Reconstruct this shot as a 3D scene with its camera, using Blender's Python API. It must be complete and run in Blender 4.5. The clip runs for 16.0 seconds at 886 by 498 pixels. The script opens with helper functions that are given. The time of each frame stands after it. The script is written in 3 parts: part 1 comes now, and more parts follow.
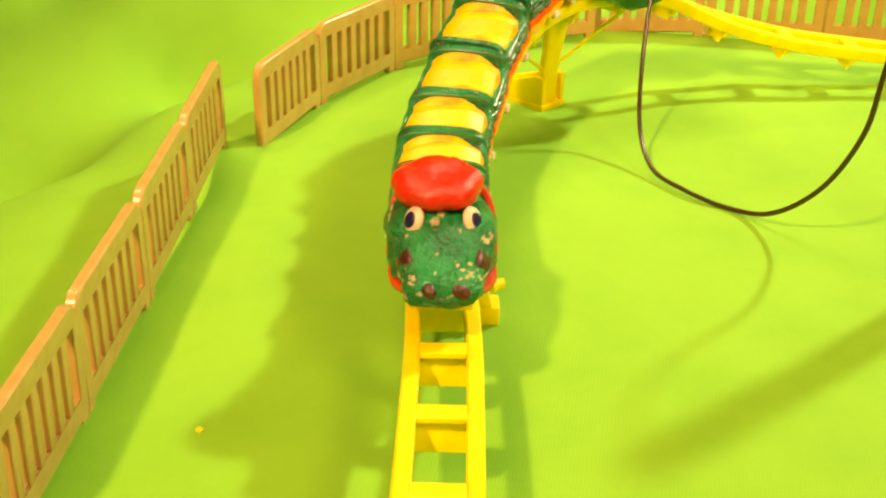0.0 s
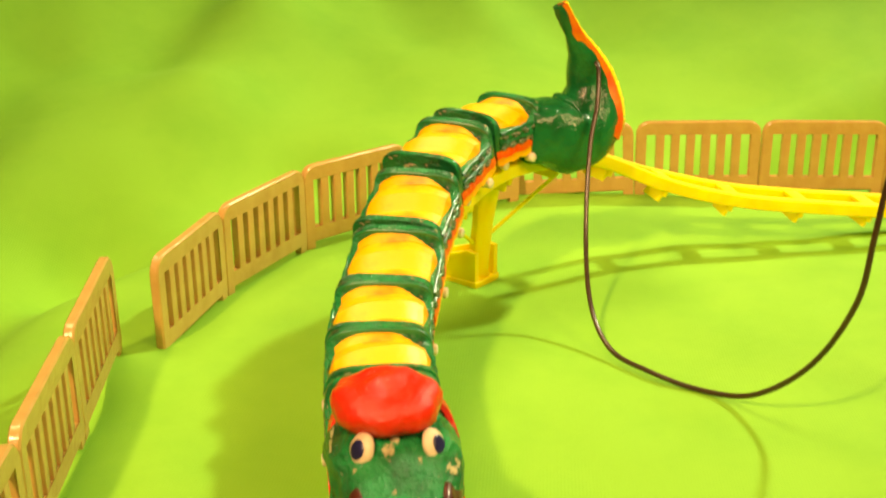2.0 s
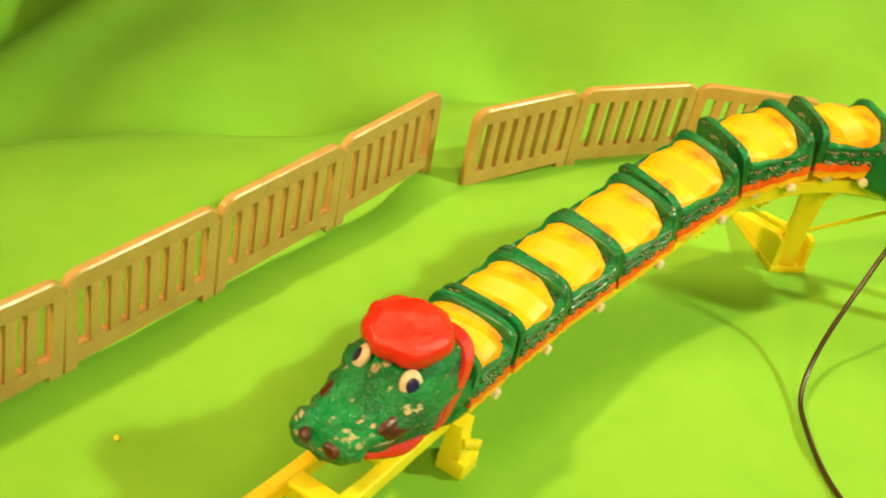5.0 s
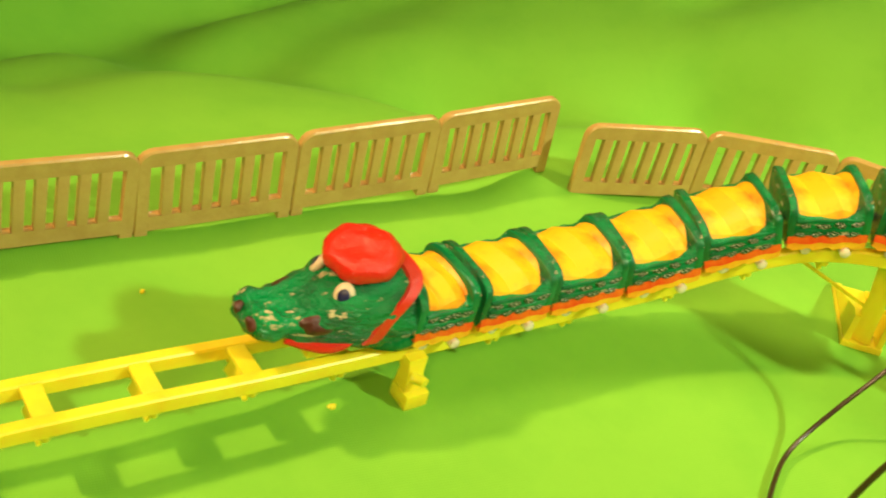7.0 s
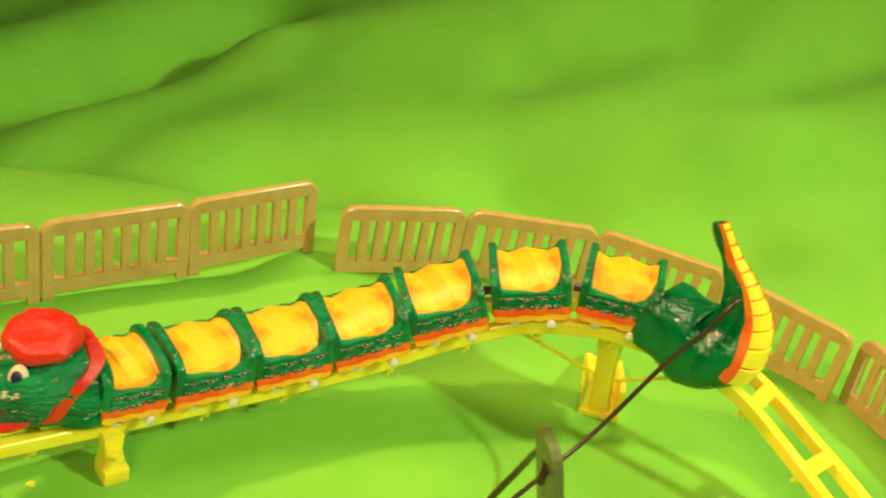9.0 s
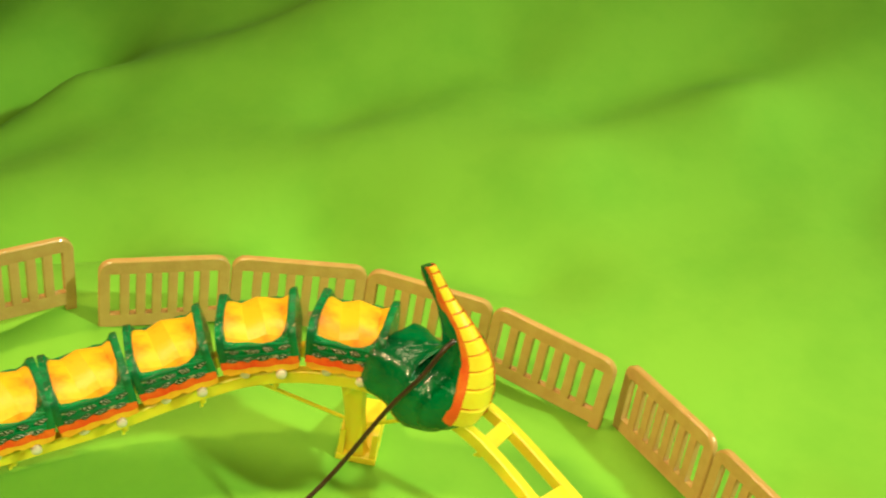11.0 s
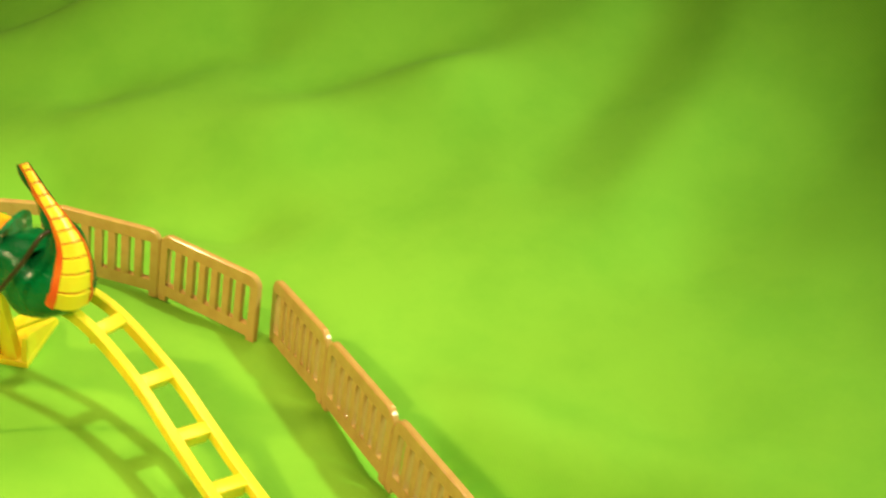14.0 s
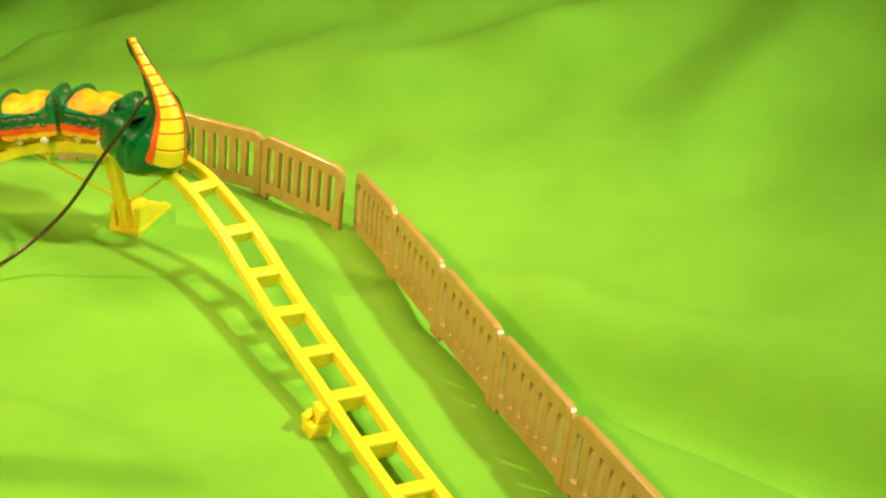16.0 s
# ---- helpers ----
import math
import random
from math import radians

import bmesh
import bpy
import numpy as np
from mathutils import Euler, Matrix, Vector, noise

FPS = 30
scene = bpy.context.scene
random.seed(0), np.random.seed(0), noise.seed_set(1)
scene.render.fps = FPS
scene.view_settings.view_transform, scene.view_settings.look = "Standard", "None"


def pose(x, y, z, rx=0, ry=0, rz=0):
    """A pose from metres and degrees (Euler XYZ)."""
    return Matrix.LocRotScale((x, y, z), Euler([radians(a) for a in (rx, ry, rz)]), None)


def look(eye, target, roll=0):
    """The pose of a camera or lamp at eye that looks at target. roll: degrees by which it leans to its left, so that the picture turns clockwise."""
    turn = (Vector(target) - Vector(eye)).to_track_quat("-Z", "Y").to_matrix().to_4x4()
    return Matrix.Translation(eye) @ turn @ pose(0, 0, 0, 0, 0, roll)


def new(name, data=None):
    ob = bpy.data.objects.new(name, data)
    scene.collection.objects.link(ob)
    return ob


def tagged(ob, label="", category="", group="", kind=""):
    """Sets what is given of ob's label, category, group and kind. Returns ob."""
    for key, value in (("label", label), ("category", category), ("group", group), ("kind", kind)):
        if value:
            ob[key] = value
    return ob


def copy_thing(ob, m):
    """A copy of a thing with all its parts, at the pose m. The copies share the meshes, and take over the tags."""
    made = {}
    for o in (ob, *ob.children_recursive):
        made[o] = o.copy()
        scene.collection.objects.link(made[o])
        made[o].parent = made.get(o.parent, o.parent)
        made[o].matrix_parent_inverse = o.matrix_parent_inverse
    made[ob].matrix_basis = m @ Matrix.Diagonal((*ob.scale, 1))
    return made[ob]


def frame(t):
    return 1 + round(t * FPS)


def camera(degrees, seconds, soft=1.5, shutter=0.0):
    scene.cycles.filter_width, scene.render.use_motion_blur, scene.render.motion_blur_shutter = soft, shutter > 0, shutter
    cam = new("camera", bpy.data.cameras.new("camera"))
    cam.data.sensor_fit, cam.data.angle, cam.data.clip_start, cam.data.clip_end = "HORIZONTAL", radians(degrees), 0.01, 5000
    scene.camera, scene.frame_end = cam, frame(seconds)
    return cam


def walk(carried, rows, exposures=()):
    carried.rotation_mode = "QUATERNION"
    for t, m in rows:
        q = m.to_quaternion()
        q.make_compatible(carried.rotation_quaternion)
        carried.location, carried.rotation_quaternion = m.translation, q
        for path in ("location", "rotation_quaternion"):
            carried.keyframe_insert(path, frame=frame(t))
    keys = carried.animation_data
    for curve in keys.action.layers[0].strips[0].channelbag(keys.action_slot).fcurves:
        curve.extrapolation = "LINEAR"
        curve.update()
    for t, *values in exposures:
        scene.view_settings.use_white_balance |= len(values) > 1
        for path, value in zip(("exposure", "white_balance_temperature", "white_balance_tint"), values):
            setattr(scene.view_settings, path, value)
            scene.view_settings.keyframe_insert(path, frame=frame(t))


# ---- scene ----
cam = camera(39.56, 16.0, 1.9, 0.4)
CM = 0.01
# seconds, place in centimetres, turn in degrees
ROWS = [
    (0.0, -19.45, -29.64, 14.15, 63.25, -0.88, -27.69),
    (0.5, -19.21, -28.56, 13.15, 66.78, 0.33, -31.12),
    (1.0, -19.49, -27.77, 12.97, 69.38, 0.89, -33.36),
    (1.5, -19.24, -26.93, 12.43, 69.97, 1.13, -34.25),
    (2.0, -18.12, -25.33, 13.32, 70.48, 0.46, -33.47),
    (2.5, -16.74, -24.85, 13.96, 67.91, -3.00, -28.77),
    (3.0, -15.32, -24.21, 14.77, 66.43, -4.82, -21.10),
    (3.5, -14.98, -25.40, 15.73, 62.46, -6.34, -18.26),
    (4.0, -13.52, -26.57, 17.67, 60.41, -7.18, -12.68),
    (4.5, -12.04, -28.58, 18.70, 57.93, -9.22, -2.02),
    (4.7, -10.73, -28.46, 18.78, 56.64, -9.98, 1.38),
    (6.8, -0.03, -29.84, 20.29, 53.80, -12.69, 29.16),
    (7.0, 0.93, -29.55, 20.37, 54.11, -12.47, 29.82),
    (7.5, 3.74, -29.06, 21.07, 54.35, -11.99, 31.05),
    (8.0, 5.07, -28.26, 21.97, 55.76, -11.53, 30.62),
    (8.5, 6.49, -27.26, 22.52, 57.20, -10.97, 29.84),
    (9.0, 8.17, -26.86, 22.88, 57.78, -11.04, 29.44),
    (11.3, 14.37, -23.12, 24.76, 59.37, -8.88, 25.41),
    (11.5, 15.07, -23.22, 24.62, 59.90, -8.90, 24.79),
    (12.0, 16.56, -24.26, 25.09, 60.42, -8.78, 23.73),
    (12.5, 18.98, -24.56, 25.37, 60.57, -8.67, 23.48),
    (13.0, 21.60, -24.77, 25.66, 60.86, -8.31, 23.14),
    (13.5, 23.54, -24.69, 25.76, 61.60, -8.74, 23.90),
    (14.0, 26.46, -24.02, 24.36, 62.35, -8.54, 24.68),
    (14.5, 30.71, -24.24, 23.51, 62.49, -7.83, 25.45),
    (15.0, 32.02, -25.97, 22.08, 63.77, -8.01, 27.47),
    (15.5, 33.52, -26.68, 21.54, 63.70, -6.66, 31.16),
    (15.8, 33.95, -27.20, 21.08, 63.62, -6.10, 32.90),
    (16.0, 34.21, -27.54, 20.78, 64.70, -5.76, 33.26),
]
walk(cam, [(t, pose(x * CM, y * CM, z * CM, rx, ry, rz)) for t, x, y, z, rx, ry, rz in ROWS],
     [(0.0, 0.22, 7550, 24), (4.7, 0.04, 6650, 12), (6.8, -0.02, 6250, 7), (9.2, -0.09, 5900, 5), (11.3, -0.13, 5950, 6), (16.0, -0.04, 6300, 9)])

# ---- light ----
world = bpy.data.worlds.new("room_air")
scene.world = world
world.use_nodes = True
world.node_tree.nodes["Background"].inputs[0].default_value = (1.0, 0.86, 0.55, 1)
world.node_tree.nodes["Background"].inputs[1].default_value = 0.11


def lamp(name, place, aim, watts, colour, size, reach):
    """A shaded lamp: its cone has the radius reach, in centimetres, where it is aimed."""
    data = bpy.data.lights.new(name, "SPOT")
    far = (Vector(aim) - Vector(place)).length
    data.shadow_soft_size, data.energy, data.color = size / 2, watts, colour
    data.spot_size, data.spot_blend = 2 * math.atan(reach / far), 0.75
    ob = new(name, data)
    ob.matrix_world = look(Vector(place) * CM, Vector(aim) * CM)
    return ob


lamp("lamp_side", (112, 16, 106), (5, -3, 0), 78, (0.92, 1.0, 0.60), 0.09, 52)
lamp("lamp_left", (-81, -48, 92), (0, -8, 0), 62, (1.0, 0.62, 0.29), 0.08, 30)
lamp("lamp_above", (-4, 44, 122), (4, 2, 0), 66, (1.0, 0.72, 0.36), 0.6, 34)
lamp("lamp_front", (24, -104, 92), (2, 6, 0), 58, (1.0, 0.70, 0.30), 0.5, 40)


# ---- materials ----
def material(name, base, rough=0.5, vary=(), scale=20.0, bump=0.0, bump_scale=60.0, relief=0.0004, specks=None, coat=0.0, metal=0.0, piece=0.0, sheen=0.0, stretch=(1.0, 1.0, 1.0)):
    """A node material: a base colour, blotches of the colours in vary, pale specks painted in as glints, and fine
    relief. Scales are per centimetre.
    """
    mat = bpy.data.materials.new(name)
    mat.use_nodes = True
    nodes, links = mat.node_tree.nodes, mat.node_tree.links
    bsdf = nodes["Principled BSDF"]
    bsdf.inputs["Roughness"].default_value = rough
    bsdf.inputs["Metallic"].default_value = metal
    bsdf.inputs["Coat Weight"].default_value = coat
    bsdf.inputs["Coat Roughness"].default_value = 0.15
    bsdf.inputs["Sheen Weight"].default_value = sheen
    coord = nodes.new("ShaderNodeTexCoord")
    size = nodes.new("ShaderNodeVectorMath")
    size.operation = "SCALE"
    size.inputs[3].default_value = 100.0
    links.new(coord.outputs["Object"], size.inputs[0])
    drawn = nodes.new("ShaderNodeVectorMath")
    drawn.operation = "MULTIPLY"
    drawn.inputs[1].default_value = stretch
    links.new(size.outputs[0], drawn.inputs[0])

    def noise_of(s, detail=4.0, rough_in=0.6):
        n = nodes.new("ShaderNodeTexNoise")
        n.inputs["Scale"].default_value = s
        n.inputs["Detail"].default_value = detail
        n.inputs["Roughness"].default_value = rough_in
        links.new(drawn.outputs[0], n.inputs["Vector"])
        return n

    def ramp_of(socket, a, b):
        r = nodes.new("ShaderNodeMapRange")
        r.inputs["From Min"].default_value, r.inputs["From Max"].default_value = a, b
        links.new(socket, r.inputs["Value"])
        return r.outputs["Result"]

    def mixed(fac, a, b):
        m = nodes.new("ShaderNodeMix")
        m.data_type = "RGBA"
        links.new(fac, m.inputs[0])
        if isinstance(a, tuple):
            m.inputs[6].default_value = (*a, 1)
        else:
            links.new(a, m.inputs[6])
        m.inputs[7].default_value = (*b, 1)
        return m.outputs[2]

    colour = base
    for k, other in enumerate(vary):
        colour = mixed(ramp_of(noise_of(scale * (0.35 if k else 1.0)).outputs["Fac"], 0.42, 0.68), colour, other)
    if specks:
        pale, speck_scale, low = specks
        colour = mixed(ramp_of(noise_of(speck_scale, 3.0, 0.6).outputs["Fac"], low, low + 0.05), colour, pale)
    if isinstance(colour, tuple):
        bsdf.inputs["Base Color"].default_value = (*colour, 1)
    elif piece:
        info = nodes.new("ShaderNodeObjectInfo")
        hsv = nodes.new("ShaderNodeHueSaturation")
        links.new(ramp_of(info.outputs["Random"], -piece, 1 + piece), hsv.inputs["Value"])
        links.new(colour, hsv.inputs["Color"])
        links.new(hsv.outputs[0], bsdf.inputs["Base Color"])
    else:
        links.new(colour, bsdf.inputs["Base Color"])
    if bump:
        b = nodes.new("ShaderNodeBump")
        b.inputs["Strength"].default_value = bump
        b.inputs["Distance"].default_value = relief
        links.new(noise_of(bump_scale, 5.0).outputs["Fac"], b.inputs["Height"])
        links.new(b.outputs[0], bsdf.inputs["Normal"])
    return mat


def cloth_material():
    """Green woven cotton: crossed threads, a little slub, faint blotches."""
    mat = material("green_cloth", (0.196, 0.48, 0.026), 0.85, [(0.166, 0.44, 0.021)], 0.25)
    nodes, links = mat.node_tree.nodes, mat.node_tree.links
    coord = nodes.new("ShaderNodeTexCoord")
    heights = []
    for turn in (38, 128):
        place = nodes.new("ShaderNodeMapping")
        place.inputs["Rotation"].default_value = (0, 0, radians(turn))
        wave = nodes.new("ShaderNodeTexWave")
        wave.inputs["Scale"].default_value = 420
        wave.inputs["Distortion"].default_value = 1.2
        wave.inputs["Detail"].default_value = 2
        links.new(coord.outputs["Object"], place.inputs[0])
        links.new(place.outputs[0], wave.inputs[0])
        heights.append(wave.outputs["Fac"])
    both = nodes.new("ShaderNodeMath")
    both.operation = "MULTIPLY"
    links.new(heights[0], both.inputs[0])
    links.new(heights[1], both.inputs[1])
    bump = nodes.new("ShaderNodeBump")
    bump.inputs["Strength"].default_value = 0.2
    bump.inputs["Distance"].default_value = 0.0002
    links.new(both.outputs[0], bump.inputs["Height"])
    links.new(bump.outputs[0], nodes["Principled BSDF"].inputs["Normal"])
    return mat


CLOTH = cloth_material()
YELLOW = material("yellow_plastic", (0.95, 0.78, 0.025), 0.35, [(0.93, 0.66, 0.018)], 0.8, 0.15, 12, coat=0.05)
TUB = material("yellow_paint", (0.90, 0.52, 0.004), 0.42, [(0.83, 0.17, 0.003)], 0.95, 0.4, 5)
# the beige specks are lamp glints put into the green's colour
GREEN = material("dark_green_paint", (0.003, 0.24, 0.06), 0.18, [(0.005, 0.035, 0.012), (0.005, 0.30, 0.075)], 1.5, 1.0, 3.2, relief=0.003,
                 specks=((0.50, 0.46, 0.24), 3.0, 0.61), stretch=(0.55, 1.0, 1.7))
GREEN_TAIL = material("tail_green_paint", (0.003, 0.11, 0.032), 0.10, [(0.004, 0.05, 0.016), (0.004, 0.17, 0.045)], 1.1, 0.8, 1.1, relief=0.0024)
GREEN_PLAIN = material("green_rim_paint", (0.004, 0.16, 0.05), 0.22, [(0.006, 0.08, 0.026), (0.008, 0.21, 0.06)], 1.6, 0.5, 4, relief=0.0007)
# dark scales; their pale specks are highlights painted into the colour
SCALE = material("worn_scale_paint", (0.012, 0.06, 0.022), 0.14, [(0.02, 0.10, 0.03)], 4.0, 0.8, 7, specks=((0.66, 0.62, 0.42), 3.4, 0.57))
RED = material("red_paint", (0.72, 0.022, 0.009), 0.20, [(0.64, 0.035, 0.014)], 1.8, 0.7, 6, relief=0.0007)
SKIRT = material("orange_red_paint", (0.85, 0.055, 0.005), 0.35, [(0.88, 0.16, 0.008)], 1.1, 0.6, 6, relief=0.0008)
TRIM = material("orange_yellow_paint", (0.90, 0.36, 0.008), 0.35, [(0.88, 0.11, 0.006), (0.92, 0.55, 0.012)], 1.3, 0.6, 5, relief=0.0008)
EDGE = material("red_orange_edge_paint", (0.75, 0.10, 0.01), 0.4, [(0.78, 0.22, 0.01)], 2.0, 0.4, 9)
BROWN = material("brown_fence_plastic", (0.54, 0.35, 0.115), 0.22, [(0.48, 0.29, 0.095)], 1.2, 0.35, 6, relief=0.0006, coat=0.4)
DARK = material("dark_brown_paint", (0.05, 0.012, 0.006), 0.35, [(0.10, 0.02, 0.01)], 4.0, 0.4, 12, coat=0.3)
IVORY = material("ivory_paint", (0.72, 0.60, 0.42), 0.4, [(0.62, 0.5, 0.33)], 3.0, 0.3, 12)
PUPIL = material("dark_blue_paint", (0.015, 0.015, 0.06), 0.3, [(0.02, 0.02, 0.12)], 5.0)
STEEL = material("pale_wheel_plastic", (0.80, 0.72, 0.58), 0.25, [(0.62, 0.45, 0.35)], 3.0, coat=0.5)
WIRE = material("dark_brown_cable", (0.035, 0.016, 0.008), 0.32, [(0.05, 0.025, 0.012)], 2.0, coat=0.3)
POST = material("green_grey_metal", (0.15, 0.19, 0.045), 0.4, [(0.10, 0.13, 0.035)], 1.0, 0.3, 8, metal=0.15)
shader = YELLOW.node_tree.nodes["Principled BSDF"]
shader.inputs["Subsurface Weight"].default_value = 0.5
shader.inputs["Subsurface Radius"].default_value = (1.0, 0.8, 0.1)
shader.inputs["Subsurface Scale"].default_value = 0.004
WALL = material("room_wall_paint", (0.62, 0.55, 0.42), 0.9, [(0.58, 0.51, 0.38)], 0.02)


# ---- mesh helpers ----
def part(name, bm, mat, parent=None, label="", m=None, smooth=True, crease=40):
    """Links a bmesh, made in centimetres, as one mesh object."""
    if m is not None:
        bm.transform(m)
    bm.transform(Matrix.Scale(CM, 4))
    bmesh.ops.recalc_face_normals(bm, faces=bm.faces)
    data = bpy.data.meshes.new(name)
    if smooth:
        for face in bm.faces:
            face.smooth = True
        for edge in bm.edges:
            if len(edge.link_faces) == 2 and edge.calc_face_angle(0) > radians(crease):
                edge.smooth = False
    bm.to_mesh(data)
    bm.free()
    data.materials.append(mat)
    ob = new(name, data)
    if parent is not None:
        ob.parent = parent
    if label:
        ob["label"] = label
    return ob


def thing(name, m, label, category, group=""):
    """An Empty at a thing's base, m in centimetres."""
    ob = new(name)
    m = m.copy()
    m.translation = m.translation * CM
    ob.matrix_world = m
    ob.empty_display_size = 0.01
    return tagged(ob, label, category, group)


def box(bm, x0, x1, y0, y1, z0, z1, bevel=0.0, m=None):
    vs = [bm.verts.new((x, y, z)) for x in (x0, x1) for y in (y0, y1) for z in (z0, z1)]
    fs = [bm.faces.new([vs[i] for i in q]) for q in ((0, 1, 3, 2), (4, 6, 7, 5), (0, 4, 5, 1), (2, 3, 7, 6), (0, 2, 6, 4), (1, 5, 7, 3))]
    if bevel:
        es = list({e for f in fs for e in f.edges})
        vs = list({v for r in bmesh.ops.bevel(bm, geom=es, offset=bevel, segments=2, affect="EDGES", profile=0.6)["faces"] for v in r.verts} | {v for v in vs if v.is_valid})
    if m is not None:
        bmesh.ops.transform(bm, matrix=m, verts=vs)
    return vs


def loft(bm, rings, closed=True, caps=True):
    """Skins rings of points, all with the same count."""
    made = [[bm.verts.new(p) for p in ring] for ring in rings]
    n = len(made[0])
    for a, b in zip(made, made[1:]):
        for i in range(n if closed else n - 1):
            j = (i + 1) % n
            bm.faces.new((a[i], a[j], b[j], b[i]))
    if caps and closed:
        bm.faces.new(made[0])
        bm.faces.new(list(reversed(made[-1])))
    return made


def catmull(points, steps):
    """A smooth curve through points."""
    pts = [Vector(p) for p in points]
    pts = [2 * pts[0] - pts[1]] + pts + [2 * pts[-1] - pts[-2]]
    out = []
    for i in range(1, len(pts) - 2):
        p0, p1, p2, p3 = pts[i - 1:i + 3]
        for k in range(steps):
            s = k / steps
            out.append(0.5 * ((2 * p1) + (p2 - p0) * s + (2 * p0 - 5 * p1 + 4 * p2 - p3) * s * s + (3 * p1 - p0 - 3 * p2 + p3) * s ** 3))
    out.append(pts[-2])
    return out


def tube(bm, points, radius, sides=10):
    rings = []
    side = None
    for i, p in enumerate(points):
        t = (points[min(i + 1, len(points) - 1)] - points[max(i - 1, 0)]).normalized()
        if side is None:
            side = t.orthogonal().normalized()
        side = (side - t * side.dot(t)).normalized()
        up = t.cross(side)
        r = radius(i / (len(points) - 1)) if callable(radius) else radius
        rings.append([p + side * math.cos(a) * r + up * math.sin(a) * r for a in (2 * math.pi * k / sides for k in range(sides))])
    loft(bm, rings)


def rough_up(bm, amount, size, seed=0.0):
    """Uneven, hand-made relief."""
    bm.normal_update()
    for v in bm.verts:
        v.co += v.normal * amount * noise.noise(v.co * size + Vector((seed, seed * 1.7, 3.1)))


# ---- the cloth and the room ----
def smooth_max(*values, k=3.0):
    top = max(values)
    return top + k * math.log(sum(math.exp((v - top) / k) for v in values))


def segment_distance(x, y, x0, y0, x1, y1):
    ux, uy = x1 - x0, y1 - y0
    u = max(0.0, min(1.0, ((x - x0) * ux + (y - y0) * uy) / (ux * ux + uy * uy)))
    return math.hypot(x - x0 - u * ux, y - y0 - u * uy)


# creases and soft ridges of the cloth: two ends, height, half width
FOLDS = [(16.0, 7.0, 31.5, 6.0, -2.2, 1.6), (16.5, 9.6, 32.0, 9.0, 0.7, 2.0), (-31.5, -6.0, -26.3, 25.0, -1.9, 2.4), (-36.5, -6.0, -31.5, 25.0, 1.1, 3.2), (-25.5, -2.0, -20.5, 20.0, -0.5, 1.9),
         (-26.0, 5.0, -14.5, 9.6, -1.7, 2.8), (-14.5, 9.6, -6.7, 14.9, -1.5, 2.8), (-6.7, 14.9, 2.0, 16.6, -1.3, 2.4),
         (-7.0, 19.0, 0.8, 21.0, 0.6, 2.8), (0.8, 21.0, 6.4, 26.8, 0.7, 2.8), (6.4, 26.8, 11.0, 33.0, 1.0, 2.6), (0.5, 26.0, 5.6, 32.0, -0.6, 2.6), (-9.6, 22.6, -5.0, 27.6, -1.1, 2.5),
         (12.8, 24.0, 14.0, 36.0, -0.3, 1.5), (16.6, 23.0, 18.0, 36.0, 0.35, 1.6), (19.5, 22.0, 22.0, 36.0, -0.15, 1.7),
         (-22.0, 20.0, -8.0, 32.0, 1.5, 3.0), (-15.5, -3.2, -10.6, 1.6, -0.12, 0.8), (-12.5, -6.5, -10.0, -1.5, 0.14, 1.0), (2.0, -6.5, 16.0, -7.5, 0.16, 1.1),
         (1.0, -11.0, 17.0, -10.5, -0.12, 1.3), (3.0, -1.8, 12.0, -3.2, 0.14, 0.9), (-13.0, -12.5, -9.5, -6.5, 0.10, 0.9)]


def cloth_z(x, y):
    """Height of the cloth in centimetres."""
    d1 = (x + 11.4) * -0.866 + (y + 0.16) * 0.5
    d2 = y - 9.5
    d3 = (x - 11.6) * 0.56 + (y - 7.2) * 0.83
    d = smooth_max(d2, d3) - 3.2
    z = -0.22 * 2.5 * math.log(1 + math.exp(min(d1 - 5.0, 80.0) / 2.5)) if d1 > -15 else 0.0
    z = max(z, -14.0)
    if d > 0:
        z += 0.018 * d * d if d < 22 else 8.71 + 0.79 * (d - 22)
        grow = min(1.0, d / 16.0)
        grow = grow * grow * (3 - 2 * grow)
        across = math.atan2(y + 22, x - 6)
        wob = 1.6 * noise.noise(Vector((x * 0.035, y * 0.035, 4.2)))
        z += grow * (0.9 * math.sin(across * 8.0 + wob * 2.2 + d * 0.05) + 0.2 * math.sin(across * 21.0 + d * 0.09 + wob * 4.0))
        z += grow * 2.4 * noise.noise(Vector((d * 0.10 - x * 0.045, x * 0.035 + 2.0, 1.0)))
        z += grow * 0.4 * noise.noise(Vector((d * 0.22 - x * 0.07, x * 0.06, 6.0)))
    # the hanging end of the cloth, past the fence's far end
    dw = (x - 24.5) * 0.77 + (y - 31.0) * 0.63
    if dw > -8:
        lift = 1.5 * math.log(1 + math.exp(min(dw, 60) / 1.5))
        z += 10.0 * (1 - math.exp(-lift * 0.16))
    for x0, y0, x1, y1, high, wide in FOLDS:
        r = segment_distance(x, y, x0, y0, x1, y1) / wide
        if r < 3:
            z += high * math.exp(-r * r)
    z += 0.20 * noise.noise(Vector((x * 0.16, y * 0.16, 7.0))) + 0.06 * noise.noise(Vector((x * 0.5, y * 0.5, 2.0)))
    z += 0.35 * math.exp(-((x + 9.9) ** 2 + (y - 3.6) ** 2) / 2.2)
    return z


